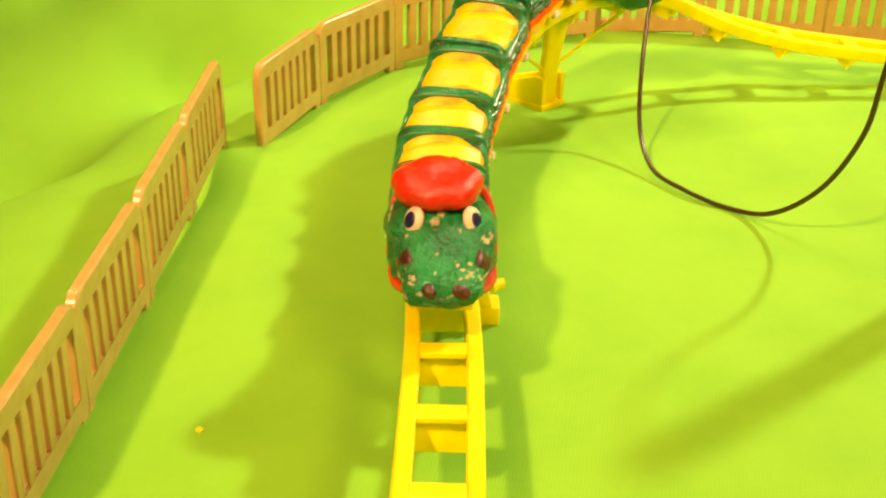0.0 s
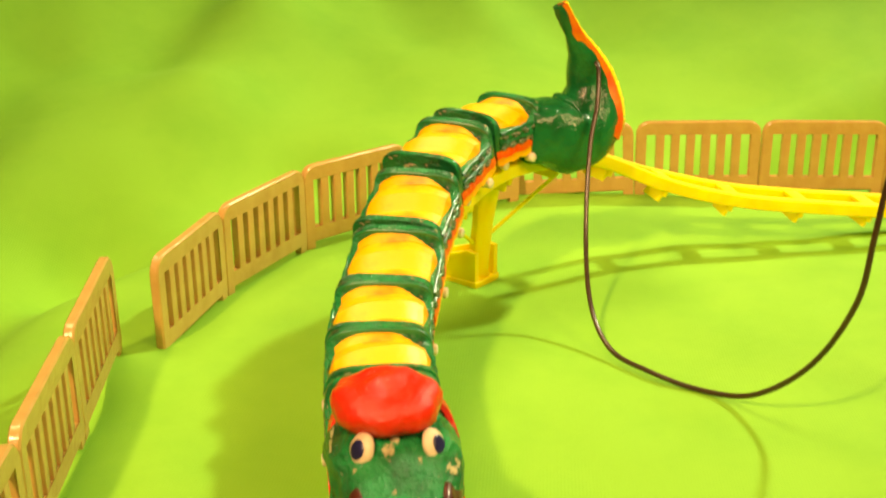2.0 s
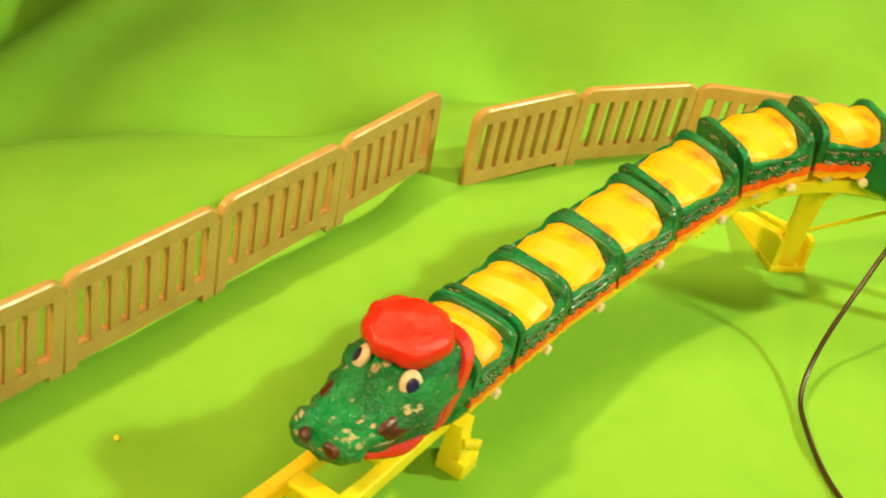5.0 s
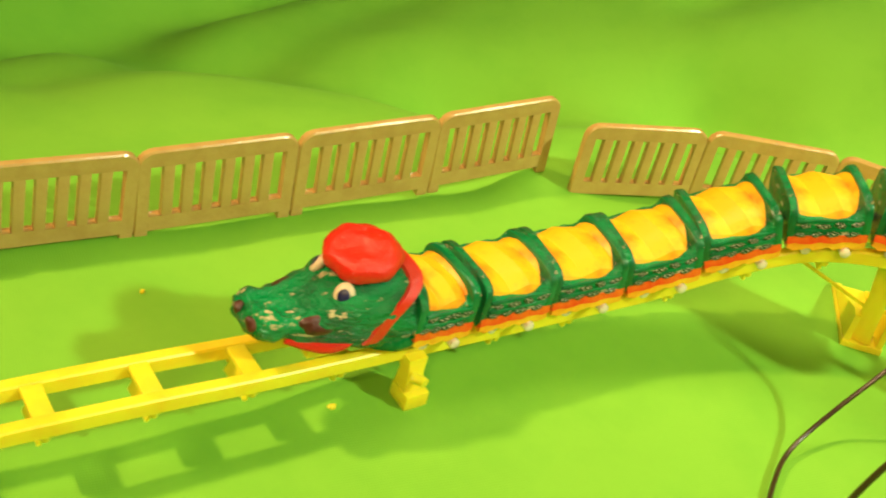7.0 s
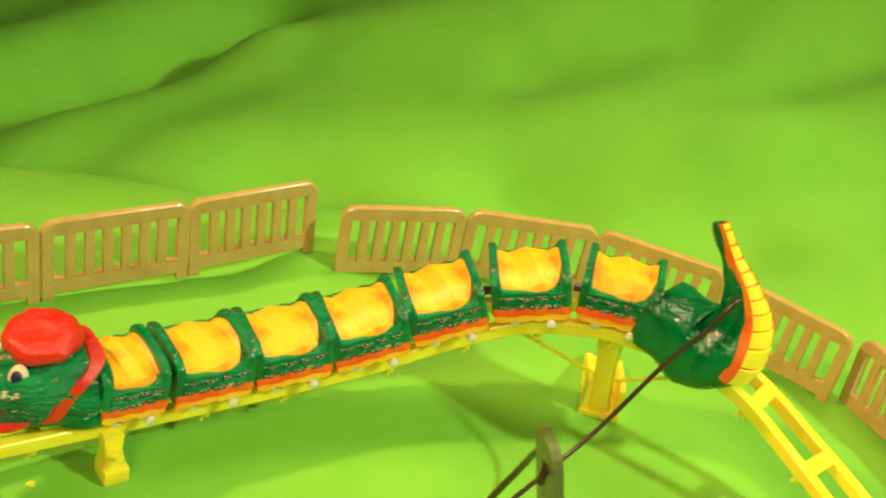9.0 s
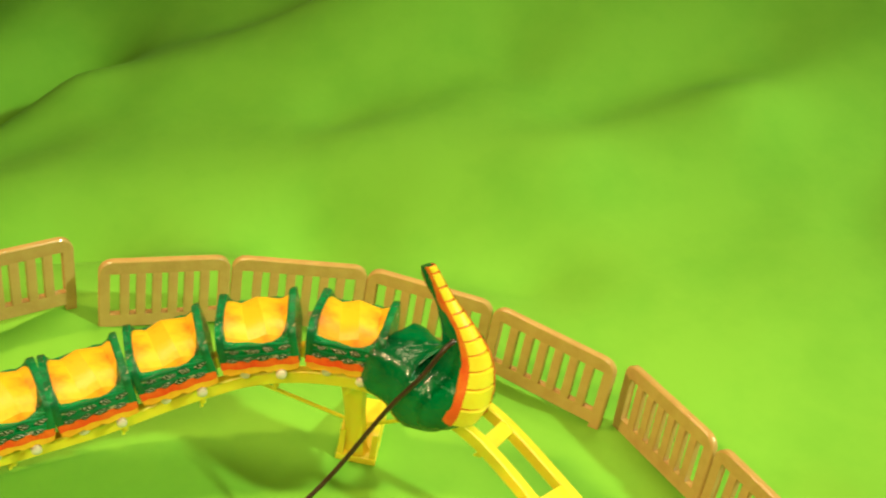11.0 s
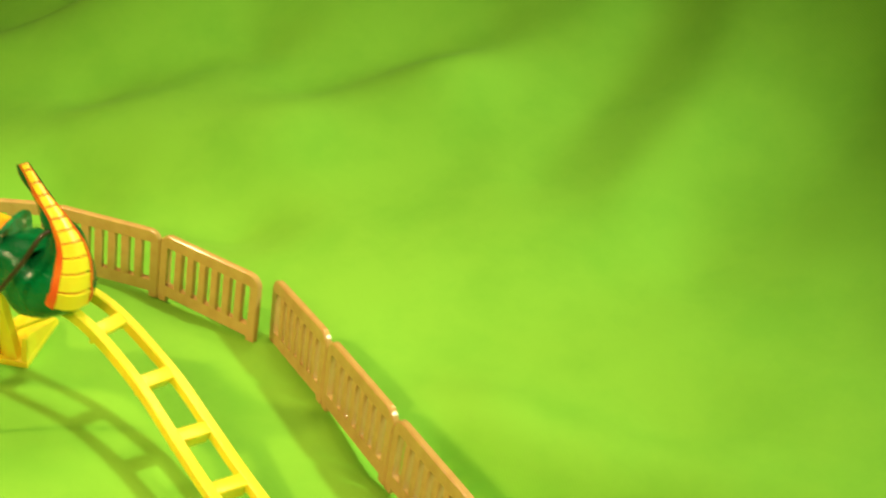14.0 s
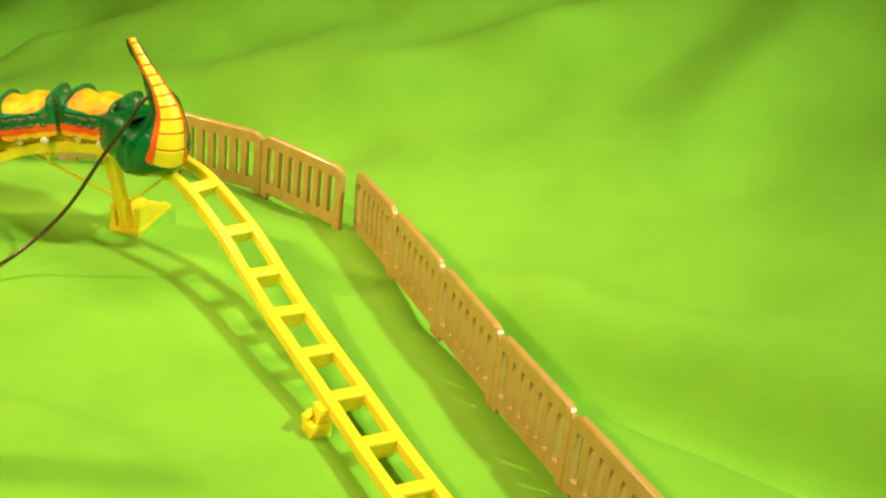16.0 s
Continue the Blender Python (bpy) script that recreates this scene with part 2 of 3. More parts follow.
def make_cloth():
    xs = np.linspace(-95, 95, 401)
    ys = np.linspace(-70, 100, 361)
    verts = [(x * CM, y * CM, cloth_z(x, y) * CM) for y in ys for x in xs]
    n = len(xs)
    faces = [(j * n + i, j * n + i + 1, (j + 1) * n + i + 1, (j + 1) * n + i) for j in range(len(ys) - 1) for i in range(n - 1)]
    data = bpy.data.meshes.new("ground")
    data.from_pydata(verts, [], faces)
    data.polygons.foreach_set("use_smooth", [True] * len(faces))
    data.materials.append(CLOTH)
    ob = new("ground", data)
    tagged(ob, "bright green woven cloth spread in soft folds", "cloth", kind="structure")


make_cloth()


def make_room():
    for name, span in (("wall_north", (-140, 140, 132, 138, -20, 128)), ("wall_south", (-140, 140, -138, -132, -20, 128)),
                       ("wall_east", (134, 140, -131, 131, -20, 128)), ("wall_west", (-140, -134, -131, 131, -20, 128)),
                       ("ceiling", (-140, 140, -138, 138, 129, 134)), ("floor", (-140, 140, -138, 138, -26, -21))):
        bm = bmesh.new()
        box(bm, *span)
        tagged(part(name, bm, WALL, smooth=False), "plain pale warm painted room " + name.split("_")[0], "room shell", kind="structure")


make_room()


# ---- the track ----
TRACK = catmull([(-15.5, -22.0, 1.9), (-12.4, -16.4, 1.9), (-10.9, -13.7, 1.86), (-9.6, -11.3, 1.74), (-8.1, -8.3, 1.56), (-6.75, -5.7, 1.46),
                 (-5.5, -3.6, 1.54), (-4.0, -1.7, 1.98), (-2.4, 0.0, 2.78), (-0.65, 1.3, 3.55), (1.55, 2.3, 3.9), (4.0, 2.75, 3.85),
                 (5.78, 2.75, 3.55), (8.12, 2.33, 2.55), (10.31, 1.35, 1.9), (12.29, 0.26, 1.6), (16.09, -1.76, 1.2), (19.58, -3.74, 1.0), (24.93, -6.74, 1.0), (29.93, -9.54, 1.0)], 16)
STEP = [0.0]
for a, b in zip(TRACK, TRACK[1:]):
    STEP.append(STEP[-1] + (b - a).length)
LONG = STEP[-1]


def on_track(s):
    """The pose on the rails' top at s centimetres along the track: x along it, y to its left, z up."""
    i = max(0, min(len(STEP) - 2, next((k - 1 for k, v in enumerate(STEP) if v > s), len(STEP) - 2)))
    u = (s - STEP[i]) / (STEP[i + 1] - STEP[i])
    p = TRACK[i].lerp(TRACK[i + 1], u)
    lo, hi = max(i - 3, 0), min(i + 4, len(TRACK) - 1)
    t = (TRACK[hi] - TRACK[lo]).normalized()
    left = Vector((-t.y, t.x, 0)).normalized()
    up = t.cross(left)
    m = Matrix((t, left, up)).transposed().to_4x4()
    m.translation = p
    return m


def nearest_s(x, y):
    return min(range(len(TRACK)), key=lambda k: (TRACK[k].x - x) ** 2 + (TRACK[k].y - y) ** 2)


def make_track():
    track = thing("roller_coaster_track", Matrix.Identity(4), "bright yellow plastic toy roller coaster track with two rails", "toy track")
    for side in (-1, 1):
        bm = bmesh.new()
        rings = []
        n = int(LONG / 0.4)
        for k in range(n + 1):
            m = on_track(LONG * k / n)
            w, h, c = 0.16, 0.42, 0.04
            prof = [(-w + c, 0), (w - c, 0), (w, -c), (w, -h + c), (w - c, -h), (-w + c, -h), (-w, -h + c), (-w, -c)]
            rings.append([m @ Vector((0, side * 0.605 + a, b)) for a, b in prof])
        loft(bm, rings)
        part("rail", bm, YELLOW, track)
    # one cross tie with its web plate and the two pegs below the rails
    bm = bmesh.new()
    box(bm, -0.24, 0.22, -0.54, 0.54, -0.14, -0.02, 0.03)
    s = 0.3
    first = None
    while s < LONG - 0.5:
        m = on_track(s)
        m.translation = m.translation * CM
        if first is None:
            first = part("cross_tie", bm, YELLOW, track)
            web = bmesh.new()
            loft(web, [[Vector((x, y, z)) for x, z in ((0.12, -0.12), (0.20, -0.12), (-0.06, -0.80), (-0.14, -0.80))] for y in (-0.54, 0.54)])
            web_first = part("web_plate", web, YELLOW, track)
            peg = bmesh.new()
            tube(peg, [Vector((0, 0, -0.40)), Vector((0, 0, -0.52)), Vector((0, 0, -0.60))], lambda u: 0.13 - 0.05 * u, 8)
            peg_first = part("peg", peg, YELLOW, track)
        for proto, shift in ((first, 0.0), (web_first, 0.0), (peg_first, 0.605), (peg_first, -0.605)):
            ob = proto
            if proto.get("placed"):
                ob = new(proto.name.split(".")[0], proto.data)
                ob.parent = track
            proto["placed"] = 1
            ob.matrix_basis = m @ Matrix.Translation((0, shift * CM, 0))
        s += 3.0 if 21.0 < s < 23.3 else 2.3
    return track


make_track()


def make_support():
    """The tall column under the top of the hill, on a channel-shaped foot, with two thin stays."""
    s = STEP[nearest_s(1.7, 2.35)]
    top = on_track(s).translation
    base = Vector((1.86, 3.3, cloth_z(1.86, 3.3)))
    ob = thing("track_support", Matrix.Translation(base), "tall yellow plastic support column on a channel foot", "track support", "track supports")
    bm = bmesh.new()
    rise = top - base
    rings = []
    for u, w, d in ((0.0, 0.40, 0.30), (0.12, 0.30, 0.22), (0.5, 0.28, 0.20), (0.9, 0.40, 0.22), (0.97, 0.6, 0.3)):
        p = rise * u + Vector((0, 0, -0.02))
        rings.append([p + Vector((a * w, b * d, 0)) for a, b in ((-1, -0.7), (-0.7, -1), (0.7, -1), (1, -0.7), (1, 0.7), (0.7, 1), (-0.7, 1), (-1, 0.7))])
    rings[-1] = [v - Vector((0, 0, 0.35)) for v in rings[-1]]
    loft(bm, rings)
    part("column", bm, YELLOW, ob)
    turn = Matrix.Rotation(radians(20), 4, "Z")
    bm = bmesh.new()
    box(bm, -0.62, 0.62, -0.45, 2.5, -0.05, 0.2, 0.05)
    part("foot_plate", bm, YELLOW, ob, m=turn)
    for side in (-1, 1):
        bm = bmesh.new()
        loft(bm, [[Vector((x, y, z)) for y, z in ((-0.4, 0.15), (0.9, 0.15), (2.4, 0.15), (2.4, 0.3), (0.5, 0.95), (-0.1, 1.15), (-0.4, 1.1))] for x in (side * 0.58, side * 0.40)])
        part("foot_flange", bm, YELLOW, ob, m=turn)
    for dx, dz in ((-3.0, 3.6), (3.1, 3.35)):
        a = on_track(s + dx * 1.05)
        bm = bmesh.new()
        end = a @ Vector((0, -0.3, -0.35)) - base
        tube(bm, [Vector((0.0, -0.05, 1.15)), end * 0.5 + Vector((0, 0, 0.55)), end], 0.06, 8)
        part("stay_rod", bm, YELLOW, ob)


make_support()


def make_bracket(x, y, tall):
    """A short stub support clipped to the side of a rail."""
    k = nearest_s(x, y)
    m = on_track(STEP[k])
    flat = Matrix.Rotation(math.atan2(m[1][0], m[0][0]), 4, "Z")
    p = m @ Vector((0, -0.95, 0))
    ground = cloth_z(p.x, p.y)
    flat.translation = (p.x, p.y, ground)
    h = p.z - ground - 0.1
    ob = thing("track_bracket", flat, "short yellow plastic bracket foot clipped under the rail", "track support", "track supports")
    bm = bmesh.new()
    box(bm, -0.34, 0.34, -0.42, 0.30, -0.05, 0.42, 0.07)
    part("foot_block", bm, YELLOW, ob)
    bm = bmesh.new()
    loft(bm, [[Vector((a * w, b * d + o, z)) for a, b in ((-1, -1), (1, -1), (1, 1), (-1, 1))] for z, w, d, o in ((0.35, 0.30, 0.26, 0.02), (h * 0.6, 0.22, 0.2, 0.08), (h - 0.1, 0.26, 0.3, 0.2))])
    part("stem", bm, YELLOW, ob)
    bm = bmesh.new()
    tube(bm, [Vector((-0.2, -0.2, h * 0.62)), Vector((0.0, -0.42, h * 0.62)), Vector((0.02, -0.5, h * 0.62))], 0.13, 10)
    part("knob", bm, YELLOW, ob)


make_bracket(-7.85, -8.0, 1)
make_bracket(16.3, -2.2, 1)


# ---- the train ----
def arch(w, z0, z1, flat=0.55, n=6):
    """Half-rounded section of a car: straight sides and a crowned top, as (y, z)."""
    pts = [(-w * 0.92, z0), (-w, z0 + 0.15)]
    zs = z0 + (z1 - z0) * flat
    for k in range(2 * n + 1):
        a = math.pi * (1 - k / (2 * n))
        c, s = math.cos(a), math.sin(a)
        pts.append((w * math.copysign(abs(c) ** 0.5, c), zs + (z1 - zs) * abs(s) ** 0.62))
    pts += [(w, z0 + 0.15), (w * 0.92, z0)]
    return pts


def tub_z(u, v, w):
    """The yellow seat's surface: u along the car from -0.5 to 0.5, v across it."""
    droop = 0.40 * abs(v / w) ** 3.0
    knots = ((-0.5, 1.57), (-0.20, 1.37), (0.06, 1.54), (0.36, 1.40), (0.5, 1.57))
    z = 1.5
    for (u0, z0), (u1, z1) in zip(knots, knots[1:]):
        if u0 <= u <= u1:
            z = z0 + (z1 - z0) * (u - u0) / (u1 - u0)
    return z - droop


def car_parts(car, length, front_x):
    """Body, rims, seat tub, skirt, scales and wheels of an open car that starts at front_x and runs to +x."""
    x0, x1 = front_x, front_x + length
    w = 1.11
    # side walls and floor, with a dip in each side
    bm = bmesh.new()
    rings = []
    n = 14
    for k in range(n + 1):
        u = k / n
        dip = 0.0 if u < 0.1 or u > 0.9 else (math.sin((u - 0.1) / 0.8 * math.pi) ** 0.25) * 0.34
        ring = [(y, z if z < 1.0 else 1.0 + (z - 1.0) * (1 - dip * 2.4)) for y, z in arch(w, 0.34, 1.62)]
        rings.append([Vector((x0 + length * u, y, z)) for y, z in ring])
    loft(bm, rings)
    rough_up(bm, 0.03, 2.0, x0)
    part("body", bm, GREEN, car)
    for xr in (x0, x1 - 0.22):
        bm = bmesh.new()
        outer, inner = arch(w + 0.012, 0.36, 1.60), arch(w - 0.14, 0.40, 1.40)
        soft = [(y * 0.98, 0.99 * z) for y, z in outer]
        loft(bm, [[Vector((xr + dx, y, z)) for y, z in sec] for dx, sec in ((0.0, inner), (0.0, soft), (0.03, outer), (0.19, outer), (0.22, soft), (0.22, inner))])
        rough_up(bm, 0.018, 1.6, xr)
        part("rim", bm, GREEN_PLAIN, car)
    # seat tub
    bm = bmesh.new()
    steps = (-0.5, -0.4, -0.3, -0.2, -0.11, -0.02, 0.06, 0.16, 0.26, 0.36, 0.43, 0.5)
    nu, nv = len(steps) - 1, 14
    grid = []
    for i in range(nu + 1):
        row = []
        for j in range(nv + 1):
            u = steps[i]
            edge = math.sin(min(1, max(0, (u + 0.5))) * math.pi) ** 0.2
            v = (-1 + 2 * j / nv) * (w - 0.06 + 0.05 * edge)
            z = tub_z(u, v, w) + 0.012 * noise.noise(Vector((u * 3 + x0, v * 1.6, 5.0)))
            if j in (0, nv):
                z -= 0.18 * edge
            row.append(bm.verts.new((x0 + 0.12 + (length - 0.24) * (u + 0.5 - 0.12 * v / w * (1 - 4 * u * u)), v, z)))
        grid.append(row)
    for i in range(nu):
        for j in range(nv):
            bm.faces.new((grid[i][j], grid[i + 1][j], grid[i + 1][j + 1], grid[i][j + 1]))
    edge_loop = [e for e in bm.edges if e.is_boundary]
    low = bmesh.ops.extrude_edge_only(bm, edges=edge_loop)["geom"]
    for v in low:
        if isinstance(v, bmesh.types.BMVert):
            v.co = Vector((v.co.x, v.co.y * 0.9, 0.75))
    part("seat_tub", bm, TUB, car, "bright yellow painted seat tub", crease=16)
    # red skirt with a scalloped orange trim below it
    bm = bmesh.new()
    loft(bm, [[Vector((x0 + 0.03 + (length - 0.06) * k / 10, y, z)) for y, z in ((-w - 0.02, 0.60), (-w - 0.045, 0.38 + 0.03 * math.sin(k * 1.9)), (-w + 0.1, 0.30), (w - 0.1, 0.30), (w + 0.045, 0.38 + 0.03 * math.sin(k * 2.6)), (w + 0.02, 0.60))] for k in range(11)])
    skirt = part("skirt", bm, SKIRT, car, "orange-red painted lower skirt")
    bm = bmesh.new()
    rings = []
    for k in range(25):
        x = x0 + 0.05 + (length - 0.1) * k / 24
        low = 0.20 - 0.07 * abs(math.sin(math.pi * k / 6.0)) + 0.015 * math.sin(k * 2.1)
        rings.append([Vector((x, y, z)) for y, z in ((-w - 0.015, 0.40), (-w - 0.03, low + 0.03), (-w + 0.05, low), (w - 0.05, low), (w + 0.03, low + 0.03), (w + 0.015, 0.40))])
    loft(bm, rings)
    part("skirt_trim", bm, TRIM, skirt, "scalloped orange-yellow trim")
    # two ridges along each side
    for side in (-1, 1):
        for zr in (0.77, 1.06):
            bm = bmesh.new()
            tube(bm, [Vector((x0 + 0.22 + (length - 0.44) * k / 12, side * (w - 0.012), zr + 0.018 * math.sin(k * 1.3 + zr * 9))) for k in range(13)], lambda u: 0.05 + 0.012 * math.sin(u * 19), 7)
            part("side_ridge", bm, GREEN_PLAIN, car)
    # raised scales, pale glints painted on, in two rows on each side
    rng = random.Random(int(x0 * 100) + 5)
    bm = bmesh.new()
    bmesh.ops.create_icosphere(bm, subdivisions=1, radius=1.0)
    rough_up(bm, 0.25, 1.5, 3.0)
    data = None
    for side in (-1, 1):
        for row, z in enumerate((0.62, 0.92)):
            for k in range(4):
                ob = part("scale", bm, SCALE, car, "raised dark scale with painted pale glints") if data is None else new("scale", data)
                data = ob.data
                ob.parent = car
                c = Vector((x0 + 0.3 + (length - 0.6) * (k + 0.35 * (row % 2)) / 3.4 + rng.uniform(-0.05, 0.05), side * w, z + rng.uniform(-0.03, 0.03)))
                ob.matrix_basis = Matrix.Translation(c * CM) @ Matrix.Rotation(rng.uniform(-0.3, 0.3), 4, "Y") @ Matrix.Diagonal((rng.uniform(0.14, 0.25), 0.07, rng.uniform(0.065, 0.11), 1))
    for xw in (x0 + length * 0.28, x0 + length * 0.74):
        for side in (-1, 1):
            bm = bmesh.new()
            tube(bm, [Vector((xw, side * a, 0.06)) for a in ((0.60, 0.80, 0.96, 0.98, 1.20, 1.24) if xw > x0 + length / 2 else (0.60, 0.72, 0.84, 0.86, 1.00, 1.03))], lambda u: 0.06 if u < 0.5 else (0.14 if u < 0.95 else 0.09), 12)
            part("wheel", bm, STEEL, car)


SPACING = 2.43
S_CAR_6 = STEP[nearest_s(1.55, 2.3)] + 0.1


def make_cars():
    first = None
    for k in range(6):
        s = S_CAR_6 - SPACING * k
        m = on_track(s) @ Matrix.Translation((0, 0, 0.14))
        if first is None:
            first = thing("coaster_car", m, "open green toy coaster car with yellow seat and red skirt", "toy car", "crocodile coaster cars")
            car_parts(first, 2.18, -1.09)
            bm = bmesh.new()
            tube(bm, [Vector((x, 0, 0.5)) for x in (-1.3, -1.15, -0.9)], 0.13, 8)
            part("coupling", bm, DARK, first)
        else:
            m.translation = m.translation * CM
            copy_thing(first, m)


make_cars()


def make_head():
    """The front car: a seat, a collar and the crocodile's head, which points to -x."""
    s = S_CAR_6 - SPACING * 5 - 2.2
    m = on_track(s - 1.3) @ Matrix.Translation((0, 0, 0.14))
    head = thing("crocodile_head_car", m, "dark green toy crocodile head car with glossy paint and painted pale glints", "toy car")
    car_parts(head, 1.75, 0.40)
    # x, half width, bottom, top, squareness
    secs = [(0.75, 1.04, 0.3, 1.62), (0.45, 1.06, 0.12, 1.80), (0.1, 1.10, 0.1, 1.98), (-0.4, 1.14, 0.16, 2.10), (-0.95, 1.16, 0.24, 2.08), (-1.4, 1.12, 0.34, 1.94),
            (-1.9, 1.02, 0.44, 1.62), (-2.4, 0.88, 0.56, 1.40), (-2.8, 0.78, 0.66, 1.30), (-3.15, 0.74, 0.74, 1.36), (-3.45, 0.66, 0.82, 1.38), (-3.62, 0.42, 0.92, 1.22)]
    bm = bmesh.new()
    rings = []
    for x, w, z0, z1 in secs:
        ring = []
        for k in range(24):
            a = 2 * math.pi * k / 24
            c, sn = math.cos(a), math.sin(a)
            p = 0.62
            y = w * math.copysign(abs(c) ** p, c)
            z = (z0 + z1) / 2 + (z1 - z0) / 2 * math.copysign(abs(sn) ** p, sn)
            if sn > 0:
                y *= 1 - 0.22 * sn
            ring.append(Vector((x, y, z)))
        rings.append(ring)
    loft(bm, rings)
    bmesh.ops.subdivide_edges(bm, edges=bm.edges[:], cuts=1, use_grid_fill=True, smooth=0.3)
    rough_up(bm, 0.17, 1.7, 2.0)
    rough_up(bm, 0.09, 3.4, 4.0)
    part("head", bm, GREEN, head, crease=70)
    # cap
    bm = bmesh.new()
    rings = []
    for r, z in ((0.45, 1.90), (0.74, 1.96), (0.90, 2.12), (0.93, 2.30), (0.86, 2.46), (0.62, 2.57), (0.42, 2.55), (0.20, 2.60), (0.05, 2.61)):
        rings.append([Vector((-0.72 + r * math.cos(a), 0.14 + r * 1.02 * math.sin(a), z + 0.06 * math.cos(a))) for a in (2 * math.pi * k / 26 for k in range(26))])
    loft(bm, rings)
    bmesh.ops.subdivide_edges(bm, edges=bm.edges[:], cuts=1, use_grid_fill=True)
    rough_up(bm, 0.08, 1.9, 9.0)
    rough_up(bm, 0.035, 3.4, 1.0)
    part("cap", bm, RED, head, "lumpy bright red modelled cap", crease=70)
    # collar, slanting forward at the throat
    bm = bmesh.new()
    rings = []
    for k in range(29):
        a = math.pi * (-0.07 + 1.14 * k / 28)
        c, sn = math.cos(a), math.sin(a)
        y = 1.07 * math.copysign(abs(c) ** 0.62, c)
        z = 1.0 + 0.92 * math.copysign(abs(sn) ** 0.62, sn)
        x = 0.42 - 1.02 * (1 - max(-0.3, sn)) ** 1.15
        d = Vector((0, c, sn)).normalized()
        rings.append([Vector((x + a2 * 0.15, y, z)) + d * b2 for a2, b2 in ((-1.45, 0.0), (-1.15, 0.09), (1.15, 0.09), (1.45, 0.0), (0, -0.06))])
    loft(bm, rings)
    part("collar", bm, RED, head, "red painted collar band")
    # eyes
    for side in (-1, 1):
        d = Vector((-0.62, side * 0.66, 0.42)).normalized()
        c = Vector((-1.48, side * 0.56, 1.73)) + d * 0.05
        turn = d.to_track_quat("Z", "Y").to_matrix().to_4x4()
        bm = bmesh.new()
        bmesh.ops.create_uvsphere(bm, u_segments=20, v_segments=10, radius=1.0, matrix=Matrix.Translation(c) @ turn @ Matrix.Diagonal((0.245, 0.31, 0.13, 1)))
        eye = part("eye", bm, IVORY, head, "ivory painted eye")
        bm = bmesh.new()
        bmesh.ops.create_uvsphere(bm, u_segments=16, v_segments=8, radius=1.0, matrix=Matrix.Translation(c + d * 0.12) @ turn @ Matrix.Diagonal((0.14, 0.17, 0.03, 1)))
        part("pupil", bm, PUPIL, eye, "dark blue pupil")
        for name, p, sz, dn in (("nostril", (-3.56, side * 0.30, 1.16), (0.15, 0.17, 0.10), (-0.9, side * 0.25, 0.4)),
                                ("cheek_spot", (-2.2, side * 0.80, 1.22), (0.22, 0.42, 0.09), (-0.22, side * 0.80, 0.55))):
            bm = bmesh.new()
            dz = Vector(dn).normalized()
            dx = (Vector((1, 0, -0.25)) - dz * dz.dot(Vector((1, 0, -0.25)))).normalized() if name == "cheek_spot" else dz.orthogonal().normalized()
            turn2 = Matrix((dx, dz.cross(dx), dz)).transposed().to_4x4()
            bmesh.ops.create_uvsphere(bm, u_segments=14, v_segments=8, radius=1.0, matrix=Matrix.Translation(p) @ turn2 @ Matrix.Diagonal((sz[1], sz[0], sz[2], 1)))
            rough_up(bm, 0.05, 5.0, side)
            part(name, bm, DARK, head, "dark red-brown painted " + name.replace("_", " "))
        # mouth line
        bm = bmesh.new()
        line = catmull([(-2.85, side * 0.66, 0.80), (-2.3, side * 0.82, 0.66), (-1.85, side * 0.95, 0.60), (-1.5, side * 1.02, 0.66), (-1.3, side * 1.06, 0.74)], 8)
        tube(bm, line, lambda u: 0.05 + 0.08 * math.sin(math.pi * min(1, u * 1.0 + 0.05)), 8)
        part("mouth_line", bm, RED, head, "red painted mouth line")
    bm = bmesh.new()
    box(bm, -2.1, -1.2, -0.62, 0.62, 0.02, 0.34, 0.08)
    part("front_bogie", bm, YELLOW, head)
    bm = bmesh.new()
    loft(bm, [[Vector((x, w * math.copysign(abs(math.cos(a)) ** 0.6, math.cos(a)), z + h * math.copysign(abs(math.sin(a)) ** 0.6, math.sin(a)))) for a in (2 * math.pi * k / 16 for k in range(16))]
              for x, w, z, h in ((-0.55, 0.5, 0.16, 0.10), (-0.4, 0.86, 0.18, 0.24), (0.1, 1.04, 0.24, 0.36), (0.55, 1.10, 0.32, 0.42), (0.75, 1.0, 0.4, 0.3))])
    rough_up(bm, 0.09, 2.2, 3.0)
    part("neck_base", bm, GREEN_TAIL, head, "lumpy glossy dark green neck base", crease=70)
    bm = bmesh.new()
    bmesh.ops.create_uvsphere(bm, u_segments=12, v_segments=8, radius=1.0, matrix=Matrix.Translation((-2.1, -0.2, 0.36)) @ Matrix.Diagonal((0.26, 0.3, 0.14, 1)))
    rough_up(bm, 0.05, 4.0, 2.0)
    part("tow_hook", bm, DARK, head, "dark red-brown knob under the chin")


make_head()


